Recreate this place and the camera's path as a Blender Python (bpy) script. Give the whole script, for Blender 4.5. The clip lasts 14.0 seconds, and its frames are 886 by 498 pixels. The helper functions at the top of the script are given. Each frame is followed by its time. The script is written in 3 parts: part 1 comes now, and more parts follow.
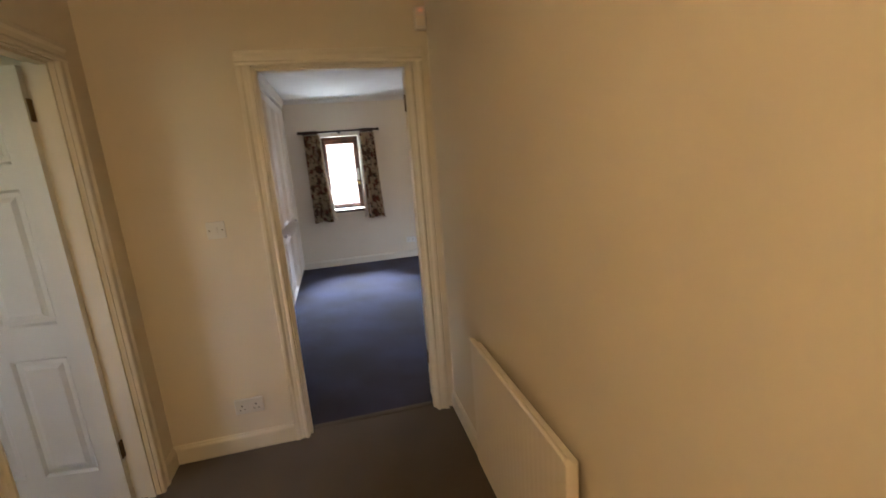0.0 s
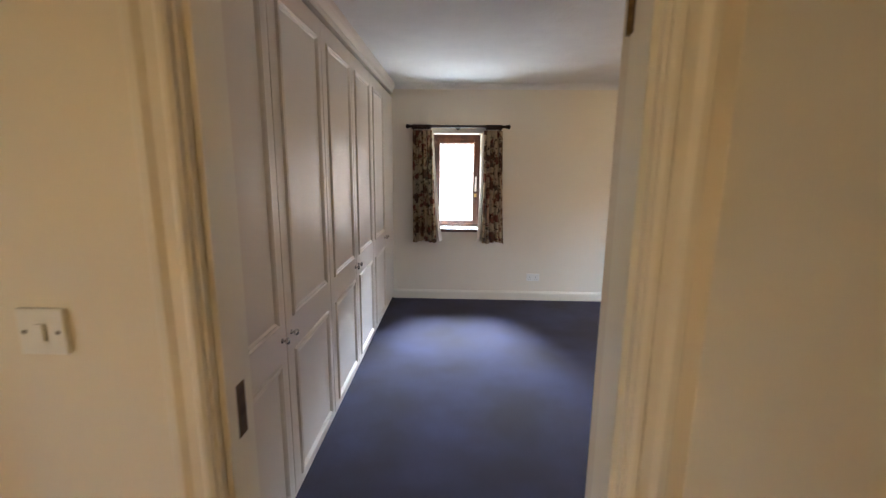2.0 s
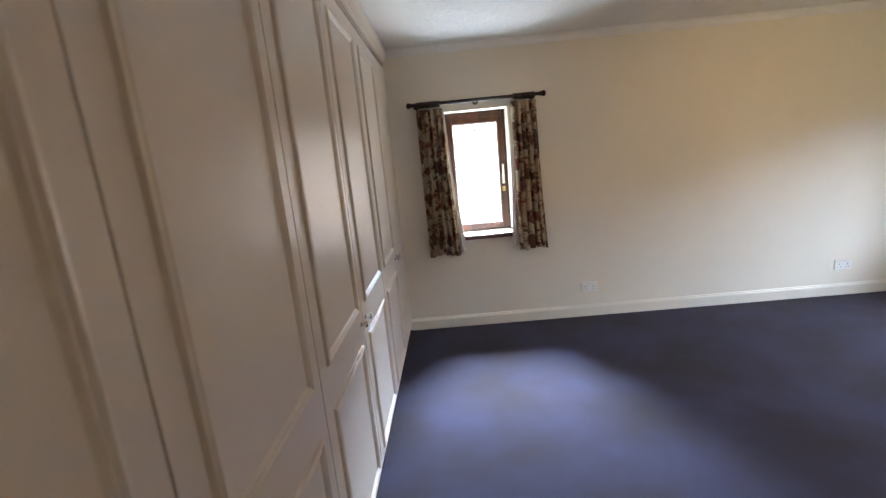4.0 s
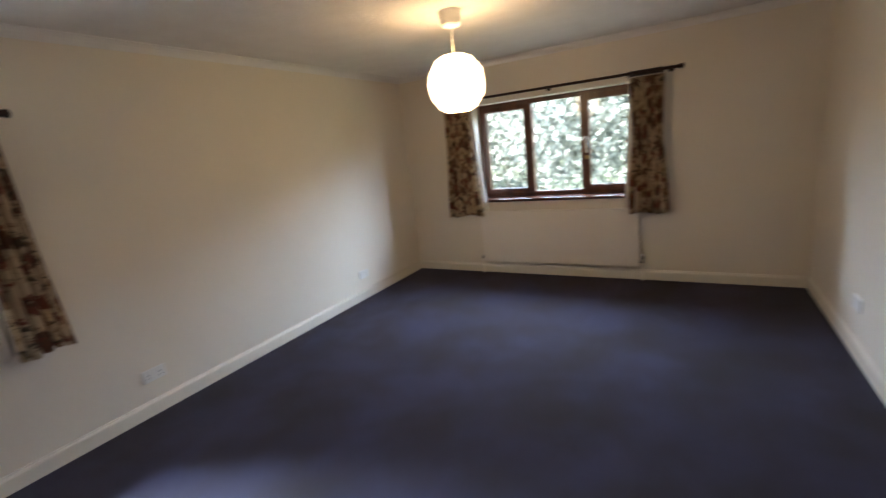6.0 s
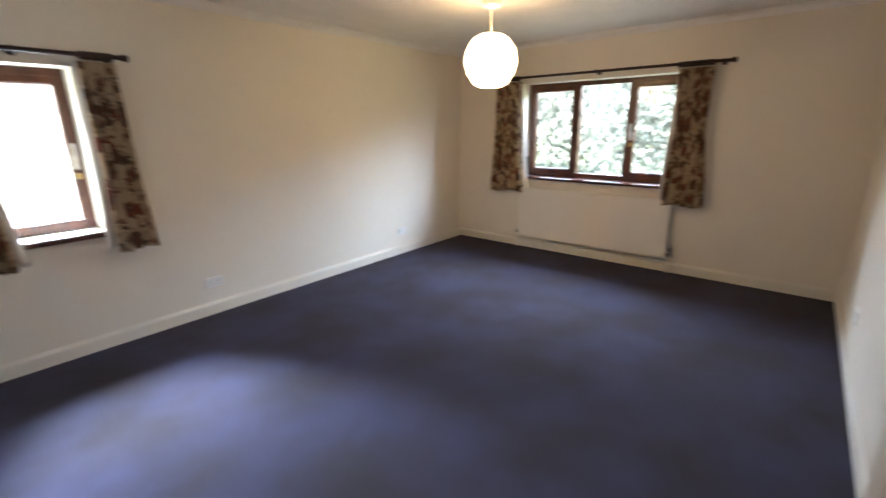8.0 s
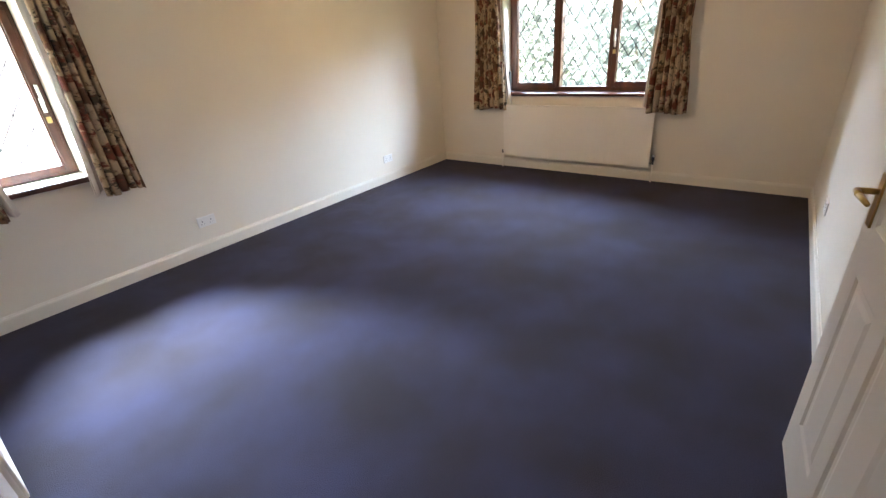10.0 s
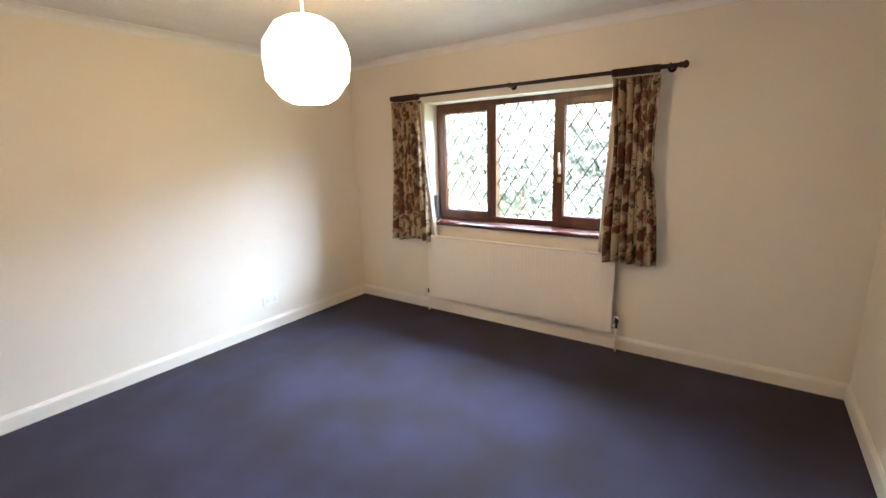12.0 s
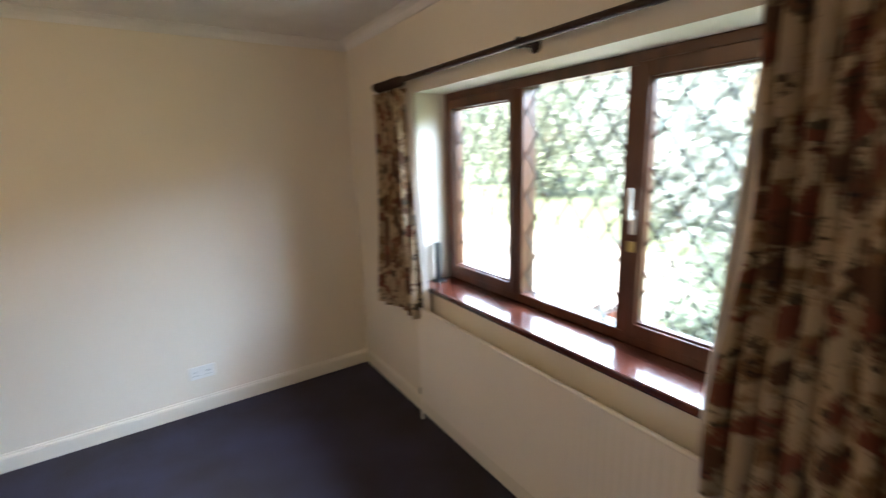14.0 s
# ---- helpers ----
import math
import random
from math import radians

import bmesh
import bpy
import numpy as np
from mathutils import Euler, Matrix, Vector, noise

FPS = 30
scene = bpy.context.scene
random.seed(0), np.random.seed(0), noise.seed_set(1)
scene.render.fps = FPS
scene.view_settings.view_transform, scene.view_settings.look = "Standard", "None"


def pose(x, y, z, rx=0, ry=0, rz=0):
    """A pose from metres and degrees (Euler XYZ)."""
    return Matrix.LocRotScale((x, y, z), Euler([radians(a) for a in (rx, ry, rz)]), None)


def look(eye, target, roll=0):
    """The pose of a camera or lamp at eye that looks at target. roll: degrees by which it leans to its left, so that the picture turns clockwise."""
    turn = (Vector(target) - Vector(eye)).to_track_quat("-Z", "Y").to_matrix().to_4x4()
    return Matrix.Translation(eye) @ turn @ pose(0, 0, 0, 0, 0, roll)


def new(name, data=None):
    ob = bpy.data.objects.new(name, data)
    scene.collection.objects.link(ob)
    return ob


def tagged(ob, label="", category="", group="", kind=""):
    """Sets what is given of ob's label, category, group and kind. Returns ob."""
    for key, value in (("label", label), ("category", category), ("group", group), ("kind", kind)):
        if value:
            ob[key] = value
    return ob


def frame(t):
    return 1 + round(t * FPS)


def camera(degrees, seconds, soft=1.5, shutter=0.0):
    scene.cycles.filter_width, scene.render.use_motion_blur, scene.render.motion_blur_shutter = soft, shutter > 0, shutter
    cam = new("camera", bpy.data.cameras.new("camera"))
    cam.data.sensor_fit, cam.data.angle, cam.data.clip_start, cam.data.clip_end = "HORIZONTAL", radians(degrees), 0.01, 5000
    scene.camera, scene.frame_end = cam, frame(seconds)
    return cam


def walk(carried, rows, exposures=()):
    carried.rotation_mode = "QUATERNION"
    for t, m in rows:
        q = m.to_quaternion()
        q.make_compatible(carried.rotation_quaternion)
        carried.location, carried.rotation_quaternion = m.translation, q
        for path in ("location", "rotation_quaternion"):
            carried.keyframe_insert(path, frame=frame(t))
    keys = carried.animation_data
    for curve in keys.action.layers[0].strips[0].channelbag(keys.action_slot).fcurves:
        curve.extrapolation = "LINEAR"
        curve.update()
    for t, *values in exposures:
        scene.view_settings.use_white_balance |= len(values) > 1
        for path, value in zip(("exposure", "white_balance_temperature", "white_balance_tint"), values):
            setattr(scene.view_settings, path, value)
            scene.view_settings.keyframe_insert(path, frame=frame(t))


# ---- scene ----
cam = camera(91.2, 14.0, soft=1.3, shutter=0.35)
PATH = [
    (0, (0.582, -2.513, 1.524), (1.025, -0.61, 1.094), -4.4),
    (0.5, (0.616, -2.174, 1.552), (0.761, -0.204, 1.235), -3.1),
    (1, (0.602, -1.732, 1.533), (0.567, 0.243, 1.222), -2.1),
    (1.5, (0.635, -1.332, 1.537), (0.674, 0.627, 1.136), -3.3),
    (2, (0.703, -0.871, 1.531), (0.649, 1.091, 1.151), 0.6),
    (2.2, (0.706, -0.711, 1.526), (0.506, 1.234, 1.106), -3.1),
    (4.3, (0.428, 0.473, 1.5), (0.463, 2.432, 1.098), -6.7),
    (4.5, (0.455, 0.611, 1.545), (0.769, 2.551, 1.181), -6.25),
    (5, (0.388, 0.82, 1.514), (1.291, 2.572, 1.174), -6.1),
    (5.5, (0.395, 0.877, 1.456), (1.607, 2.429, 1.108), -5.4),
    (6, (0.311, 0.901, 1.543), (1.989, 1.887, 1.084), -6.2),
    (6.5, (0.273, 0.675, 1.509), (2.182, 1.154, 1.152), -4.4),
    (7, (0.262, 0.485, 1.503), (2.216, 0.747, 1.167), -2.7),
    (7.5, (0.252, 0.429, 1.463), (2.177, 0.836, 1.107), -2.6),
    (8, (0.199, 0.389, 1.491), (1.684, 1.612, 0.943), -0.7),
    (8.2, (0.109, 0.379, 1.499), (1.49, 1.729, 0.981), -2.3),
    (10.3, (0.121, 0.352, 1.455), (1.545, 1.453, 0.585), -4.5),
    (10.5, (0.187, 0.353, 1.458), (1.64, 1.475, 0.665), -5.4),
    (11, (0.574, 0.423, 1.46), (2.086, 1.578, 0.843), -3.4),
    (11.5, (1.08, 0.519, 1.519), (2.554, 1.74, 0.94), -4.6),
    (12, (1.695, 0.602, 1.532), (3.289, 1.725, 1.088), -1.7),
    (12.5, (2.276, 0.628, 1.556), (3.843, 1.843, 1.294), -1.9),
    (13, (2.8, 0.762, 1.561), (4.382, 1.956, 1.297), -2.5),
    (13.5, (3.305, 0.819, 1.597), (4.943, 1.897, 1.203), -2.6),
    (14, (3.728, 0.948, 1.634), (4.799, 2.578, 1.194), -1.8),
]
walk(cam, [(t, look(eye, target, roll)) for t, eye, target, roll in PATH],
     [(0, 4.45), (0.5, 4.52), (1.0, 4.82), (1.5, 4.86), (2.0, 4.70), (2.2, 4.66), (3.2, 4.62), (4.3, 4.66), (5.0, 4.72), (5.5, 4.54), (6.0, 4.2), (6.6, 4.08), (7.5, 4.33), (8.0, 4.72), (10.4, 5.05), (11.5, 5.28),
      (12.5, 5.25), (13.0, 4.87), (13.5, 4.47), (14.0, 4.28)])

# ---- light ----
world = bpy.data.worlds.new("sky")
scene.world = world
world.use_nodes = True
wn = world.node_tree.nodes
sky = wn.new("ShaderNodeTexSky")
sky.sky_type = "NISHITA"
sky.sun_disc = False
sky.sun_elevation = radians(49)
sky.sun_rotation = radians(265)
sky.dust_density = 3.0
wn["Background"].inputs["Strength"].default_value = 0.10
world.node_tree.links.new(sky.outputs["Color"], wn["Background"].inputs["Color"])
sun_data = bpy.data.lights.new("sun", "SUN")
sun_data.energy = 3.0
sun_data.angle = radians(12)
sun_data.color = (1.0, 0.95, 0.88)
sun = new("sun", sun_data)
sun.matrix_world = look((-12, -1, 14), (0, 0, 0))


def daylight_stand_in(eye, target, width, height, watts):
    """Added area lamp just outside a window, standing in for sky and yard light."""
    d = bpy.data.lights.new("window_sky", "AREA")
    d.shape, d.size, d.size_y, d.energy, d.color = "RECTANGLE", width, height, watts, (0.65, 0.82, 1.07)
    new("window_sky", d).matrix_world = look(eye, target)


# lamps above the heads of both windows, in place of the open sky
daylight_stand_in((7.6, 2.18, 3.25), (4.9, 2.18, 1.3), 12.0, 1.8, 208.0)
daylight_stand_in((0.72, 6.75, 3.62), (0.71, 4.0, 1.2), 2.4, 1.6, 360.0)
# added lamp below the small window stands in for pale-yard bounce on the ceiling
daylight_stand_in((0.71, 4.60, 0.55), (0.71, 3.35, 2.38), 0.6, 0.4, 1.4)




# ---- materials ----
def material(name, color, rough=0.6, metal=0.0, color2=None, scale=6.0, amount=0.5, bump=0.0, bump_scale=120.0,
             fine=None, sheen=0.0, coat=0.0, spec=0.5, detail=4.0):
    m = bpy.data.materials.new(name)
    m.use_nodes = True
    nt = m.node_tree
    n, l = nt.nodes, nt.links
    b = n["Principled BSDF"]
    b.inputs["Roughness"].default_value = rough
    b.inputs["Metallic"].default_value = metal
    b.inputs["Specular IOR Level"].default_value = spec
    b.inputs["Sheen Weight"].default_value = sheen
    b.inputs["Coat Weight"].default_value = coat
    co = n.new("ShaderNodeTexCoord")
    c2 = color2 or tuple(c * 0.85 for c in color)
    big = n.new("ShaderNodeTexNoise")
    big.inputs["Scale"].default_value = scale
    big.inputs["Detail"].default_value = detail
    l.new(co.outputs["Object"], big.inputs["Vector"])
    ramp = n.new("ShaderNodeValToRGB")
    ramp.color_ramp.elements[0].position = 0.5 - amount / 2
    ramp.color_ramp.elements[1].position = 0.5 + amount / 2
    ramp.color_ramp.elements[0].color = (*c2, 1)
    ramp.color_ramp.elements[1].color = (*color, 1)
    l.new(big.outputs["Fac"], ramp.inputs["Fac"])
    out = ramp.outputs["Color"]
    if bump or fine:
        small = n.new("ShaderNodeTexNoise")
        small.inputs["Scale"].default_value = bump_scale
        small.inputs["Detail"].default_value = 3.0
        l.new(co.outputs["Object"], small.inputs["Vector"])
        if fine:
            mix = n.new("ShaderNodeMixRGB")
            mix.blend_type = "MULTIPLY"
            mix.inputs["Fac"].default_value = fine
            l.new(out, mix.inputs["Color1"])
            r2 = n.new("ShaderNodeValToRGB")
            r2.color_ramp.elements[0].position = 0.3
            r2.color_ramp.elements[1].position = 0.7
            l.new(small.outputs["Fac"], r2.inputs["Fac"])
            l.new(r2.outputs["Color"], mix.inputs["Color2"])
            out = mix.outputs["Color"]
        if bump:
            bp = n.new("ShaderNodeBump")
            bp.inputs["Strength"].default_value = bump
            bp.inputs["Distance"].default_value = 0.004
            l.new(small.outputs["Fac"], bp.inputs["Height"])
            l.new(bp.outputs["Normal"], b.inputs["Normal"])
    l.new(out, b.inputs["Base Color"])
    return m


def wood(name, dark, light, rough=0.3, along=(1, 1, 0.08)):
    m = material(name, light, rough, color2=dark, scale=14.0, amount=0.45, coat=0.25)
    n, l = m.node_tree.nodes, m.node_tree.links
    mp = n.new("ShaderNodeMapping")
    mp.inputs["Scale"].default_value = along
    tex = [k for k in n if k.type == "TEX_NOISE"][0]
    co = [k for k in n if k.type == "TEX_COORD"][0]
    l.new(co.outputs["Object"], mp.inputs["Vector"])
    l.new(mp.outputs["Vector"], tex.inputs["Vector"])
    return m


def glow(name, color, strength):
    m = bpy.data.materials.new(name)
    m.use_nodes = True
    b = m.node_tree.nodes["Principled BSDF"]
    b.inputs["Base Color"].default_value = (0.85, 0.82, 0.75, 1)
    b.inputs["Emission Color"].default_value = (*color, 1)
    b.inputs["Emission Strength"].default_value = strength
    return m


def glass_material():
    m = bpy.data.materials.new("window_glass")
    m.use_nodes = True
    n, l = m.node_tree.nodes, m.node_tree.links
    n.remove(n["Principled BSDF"])
    tr = n.new("ShaderNodeBsdfTransparent")
    tr.inputs["Color"].default_value = (0.95, 0.97, 0.96, 1)
    gl = n.new("ShaderNodeBsdfGlossy")
    gl.inputs["Roughness"].default_value = 0.02
    mx = n.new("ShaderNodeMixShader")
    mx.inputs["Fac"].default_value = 0.05
    l.new(tr.outputs["BSDF"], mx.inputs[1])
    l.new(gl.outputs["BSDF"], mx.inputs[2])
    l.new(mx.outputs["Shader"], n["Material Output"].inputs["Surface"])
    return m


def floral_material():
    """Cream cotton with a printed pattern of rust, brown and green blooms."""
    m = bpy.data.materials.new("floral_cotton")
    m.use_nodes = True
    n, l = m.node_tree.nodes, m.node_tree.links
    b = n["Principled BSDF"]
    b.inputs["Roughness"].default_value = 0.9
    co = n.new("ShaderNodeTexCoord")
    warp = n.new("ShaderNodeTexNoise")
    warp.inputs["Scale"].default_value = 16.0
    warp.inputs["Detail"].default_value = 8.0
    warp.inputs["Roughness"].default_value = 0.7
    l.new(co.outputs["UV"], warp.inputs["Vector"])
    add = n.new("ShaderNodeMixRGB")
    add.blend_type = "LINEAR_LIGHT"
    add.inputs["Fac"].default_value = 0.09
    l.new(co.outputs["UV"], add.inputs["Color1"])
    l.new(warp.outputs["Color"], add.inputs["Color2"])
    last = None
    cream = (0.51, 0.385, 0.245, 1)
    layers = ((11.0, 0.33, 0.48, (0.23, 0.13, 0.06, 1)), (7.0, 0.34, 0.42, (0.12, 0.055, 0.028, 1)),
              (8.0, 0.28, 0.36, (0.19, 0.058, 0.032, 1)), (13.0, 0.23, 0.32, (0.085, 0.062, 0.035, 1)), (17.0, 0.13, 0.22, (0.030, 0.022, 0.016, 1)))
    for k, (s, lo, hi, c) in enumerate(layers):
        v = n.new("ShaderNodeTexVoronoi")
        v.inputs["Scale"].default_value = s
        off = n.new("ShaderNodeMapping")
        off.inputs["Location"].default_value = (1.7 * k, 0.9 * k, 0.3 * k)
        l.new(add.outputs["Color"], off.inputs["Vector"])
        l.new(off.outputs["Vector"], v.inputs["Vector"])
        r = n.new("ShaderNodeValToRGB")
        r.color_ramp.elements[0].position = lo
        r.color_ramp.elements[1].position = hi
        r.color_ramp.elements[0].color = (1, 1, 1, 1)
        r.color_ramp.elements[1].color = (0, 0, 0, 1)
        l.new(v.outputs["Distance"], r.inputs["Fac"])
        mx = n.new("ShaderNodeMixRGB")
        l.new(r.outputs["Color"], mx.inputs["Fac"])
        mx.inputs["Color2"].default_value = c
        if last:
            l.new(last, mx.inputs["Color1"])
        else:
            mx.inputs["Color1"].default_value = cream
        last = mx.outputs["Color"]
    l.new(last, b.inputs["Base Color"])
    weave = n.new("ShaderNodeTexNoise")
    weave.inputs["Scale"].default_value = 300.0
    l.new(co.outputs["UV"], weave.inputs["Vector"])
    bp = n.new("ShaderNodeBump")
    bp.inputs["Strength"].default_value = 0.10
    bp.inputs["Distance"].default_value = 0.002
    l.new(weave.outputs["Fac"], bp.inputs["Height"])
    l.new(bp.outputs["Normal"], b.inputs["Normal"])
    tl = n.new("ShaderNodeBsdfTranslucent")
    l.new(last, tl.inputs["Color"])
    ms = n.new("ShaderNodeMixShader")
    ms.inputs["Fac"].default_value = 0.2
    l.new(b.outputs["BSDF"], ms.inputs[1])
    l.new(tl.outputs["BSDF"], ms.inputs[2])
    l.new(ms.outputs["Shader"], n["Material Output"].inputs["Surface"])
    return m


WALL = material("cream_wall_paint", (0.785, 0.722, 0.612), 0.75, color2=(0.745, 0.68, 0.572), scale=1.6, bump=0.12, bump_scale=90)
CEIL = material("textured_white_ceiling", (0.80, 0.78, 0.75), 0.85, color2=(0.74, 0.72, 0.69), scale=5.0, bump=0.9, bump_scale=38)
GLOSS = material("cream_gloss_trim", (0.78, 0.73, 0.63), 0.35, color2=(0.73, 0.68, 0.58), scale=3.0, bump=0.05, bump_scale=60)
WHITE_DOOR = material("white_satin_door", (0.80, 0.78, 0.72), 0.42, color2=(0.75, 0.72, 0.65), scale=2.5, bump=0.06, bump_scale=70)
CREAM_DOOR = material("cream_satin_door", (0.72, 0.655, 0.56), 0.45, color2=(0.68, 0.61, 0.52), scale=2.5, bump=0.06, bump_scale=70)
WARDROBE = material("off_white_wardrobe_foil", (0.66, 0.59, 0.515), 0.36, color2=(0.68, 0.60, 0.52), scale=2.0, bump=0.04, bump_scale=80)
CARPET = material("navy_carpet", (0.064, 0.058, 0.100), 1.0, color2=(0.049, 0.039, 0.046), scale=2.2, amount=0.32, bump=1.0, bump_scale=260, fine=0.6, sheen=0.05, detail=8.0, spec=0.1)
HALL_CARPET = material("taupe_carpet", (0.150, 0.112, 0.082), 1.0, color2=(0.105, 0.078, 0.058), scale=4.0, amount=0.6, bump=1.0, bump_scale=420, fine=0.5, sheen=0.2, spec=0.1)
MAHOGANY = wood("mahogany_stain", (0.040, 0.012, 0.005), (0.135, 0.044, 0.018), 0.36)
MAHOGANY.node_tree.nodes["Principled BSDF"].inputs["Coat Weight"].default_value = 0.08
SILL_WOOD = wood("polished_mahogany", (0.040, 0.009, 0.005), (0.105, 0.027, 0.014), 0.20, along=(1, 0.08, 1))
ROD_WOOD = wood("dark_stained_pole", (0.016, 0.007, 0.004), (0.042, 0.017, 0.008), 0.5)
ROD_WOOD.node_tree.nodes["Principled BSDF"].inputs["Coat Weight"].default_value = 0.0
ROD_WOOD.node_tree.nodes["Principled BSDF"].inputs["Specular IOR Level"].default_value = 0.3
METAL_WHITE = material("white_radiator_enamel", (0.85, 0.795, 0.71), 0.4, color2=(0.82, 0.765, 0.675), scale=2.0)
PLASTIC = material("white_plastic", (0.80, 0.79, 0.75), 0.35, color2=(0.76, 0.74, 0.70), scale=8.0)
BRASS = material("brass", (0.62, 0.43, 0.17), 0.28, 1.0, color2=(0.50, 0.33, 0.12), scale=30)
OLD_BRASS = material("tarnished_brass", (0.22, 0.14, 0.06), 0.45, 1.0, color2=(0.10, 0.06, 0.03), scale=40)
CHROME = material("chrome", (0.70, 0.70, 0.70), 0.2, 1.0, color2=(0.60, 0.60, 0.60), scale=20)
BLACK = material("black_plastic", (0.012, 0.012, 0.013), 0.4, color2=(0.02, 0.02, 0.02), scale=20)
RED_LED = glow("red_indicator", (1.0, 0.12, 0.06), 0.03)
LEAD = material("lead_strip", (0.07, 0.07, 0.07), 0.6, 0.3, color2=(0.05, 0.05, 0.05), scale=60)
GLASS = glass_material()
FLORAL = floral_material()
LINING = material("curtain_lining_cotton", (0.72, 0.66, 0.58), 0.9, color2=(0.66, 0.59, 0.51), scale=9.0, bump=0.1, bump_scale=300)
SHADE = glow("lit_paper_shade", (1.0, 0.67, 0.36), 0.62)
HALL_LAMP = glow("lit_hall_glass", (1.0, 0.665, 0.33), 3.85)


# ---- builders ----
def box(bm, x0, x1, y0, y1, z0, z1):
    v = [bm.verts.new((x, y, z)) for x in (x0, x1) for y in (y0, y1) for z in (z0, z1)]
    for f in ((0, 1, 3, 2), (4, 6, 7, 5), (0, 4, 5, 1), (2, 3, 7, 6), (0, 2, 6, 4), (1, 5, 7, 3)):
        bm.faces.new([v[i] for i in f])


def rod(bm, p, q, r, seg=12, r2=None):
    """A round bar from p to q."""
    p, q = Vector(p), Vector(q)
    d = q - p
    m = Matrix.Translation((p + q) / 2) @ d.to_track_quat("Z", "Y").to_matrix().to_4x4()
    bmesh.ops.create_cone(bm, cap_ends=True, segments=seg, radius1=r, radius2=r if r2 is None else r2, depth=d.length, matrix=m)


def lathe(bm, profile, m=Matrix(), seg=24):
    """Turns (radius, height) pairs round the local z axis."""
    rings = []
    for r, z in profile:
        rings.append([bm.verts.new(m @ Vector((max(r, 1e-4) * math.cos(a), max(r, 1e-4) * math.sin(a), z)))
                      for a in (2 * math.pi * k / seg for k in range(seg))])
    for a, b in zip(rings, rings[1:]):
        for k in range(seg):
            bm.faces.new((a[k], a[(k + 1) % seg], b[(k + 1) % seg], b[k]))
    bm.faces.new(rings[0][::-1])
    bm.faces.new(rings[-1])


def torus(bm, m, R, r, seg=16, side=6):
    rings = []
    for k in range(seg):
        a = 2 * math.pi * k / seg
        rings.append([bm.verts.new(m @ Vector(((R + r * math.cos(b)) * math.cos(a), (R + r * math.cos(b)) * math.sin(a), r * math.sin(b))))
                      for b in (2 * math.pi * j / side for j in range(side))])
    for k in range(seg):
        a, b = rings[k], rings[(k + 1) % seg]
        for j in range(side):
            bm.faces.new((a[j], b[j], b[(j + 1) % side], a[(j + 1) % side]))


def extrude(bm, profile, p, q, up=Vector((0, 0, 1)), side=None):
    """Runs a closed profile of (out, up) pairs from p to q; out points along side."""
    p, q = Vector(p), Vector(q)
    side = Vector(side)
    a = [bm.verts.new(p + side * o + up * u) for o, u in profile]
    b = [bm.verts.new(q + side * o + up * u) for o, u in profile]
    k = len(profile)
    for i in range(k):
        bm.faces.new((a[i], a[(i + 1) % k], b[(i + 1) % k], b[i]))
    bm.faces.new(a[::-1])
    bm.faces.new(b)


def part(name, bm, mat, parent=None, label="", bevel=0.0, smooth=False, m=None):
    bmesh.ops.recalc_face_normals(bm, faces=bm.faces)
    me = bpy.data.meshes.new(name)
    bm.to_mesh(me)
    bm.free()
    me.materials.append(mat)
    if smooth:
        for p in me.polygons:
            p.use_smooth = True
    ob = new(name, me)
    if bevel:
        mod = ob.modifiers.new("bevel", "BEVEL")
        mod.width, mod.segments, mod.limit_method = bevel, 2, "ANGLE"
    if parent:
        ob.parent = parent
    if m is not None:
        ob.matrix_basis = m
    if label:
        ob["label"] = label
    return ob


def boxes(name, mat, items, parent=None, label="", bevel=0.0, m=None):
    bm = bmesh.new()
    for b in items:
        box(bm, *b)
    return part(name, bm, mat, parent, label, bevel, m=m)


def thing(name, m, label, category, group="", kind=""):
    ob = new(name)
    ob.empty_display_size = 0.1
    ob.matrix_basis = m
    return tagged(ob, label, category, group, kind)


def structure(ob, label, category):
    return tagged(ob, label, category, kind="structure")


# ---- shell ----
W, D, N, H = 4.98, 4.005, -0.02, 2.38     # room's window wall, far wall, near wall, ceiling
HALL_Y = -0.16                             # hall face of the entry wall
HL, HR, HB = -0.43, 1.13, -4.6             # hall's left, right and back walls
DX0, DX1, DH = 0.268, 1.014, 1.99          # entry door opening
T = 2.42

structure(boxes("wall_near", WALL, [(-2.7, DX0 - 0.03, HALL_Y, N, 0, T), (DX1 + 0.03, W, HALL_Y, N, 0, T), (DX0 - 0.03, DX1 + 0.03, HALL_Y, N, DH + 0.03, T)]),
          "cream painted wall with the bedroom doorway", "wall")
A0, A1, AZ0, AZ1 = 0.445, 0.975, 0.80, 1.87   # small window opening in the far wall
structure(boxes("wall_far", WALL, [(-0.75, A0, D, D + 0.28, 0, T), (A1, W + 0.28, D, D + 0.28, 0, T), (A0, A1, D, D + 0.28, 0, AZ0), (A0, A1, D, D + 0.28, AZ1, T)]),
          "cream painted bedroom wall with a small window", "wall")
B0, B1, BZ0, BZ1 = 1.28, 3.08, 0.85, 1.945     # wide window opening
structure(boxes("wall_window", WALL, [(W, W + 0.28, HALL_Y, B0, 0, T), (W, W + 0.28, B1, D, 0, T), (W, W + 0.28, B0, B1, 0, BZ0), (W, W + 0.28, B0, B1, BZ1, T)]),
          "cream painted bedroom wall with a wide window", "wall")
structure(boxes("wall_wardrobe_side", WALL, [(-0.75, -0.62, N, D, 0, T)]), "plain cream wall behind the wardrobes", "wall")
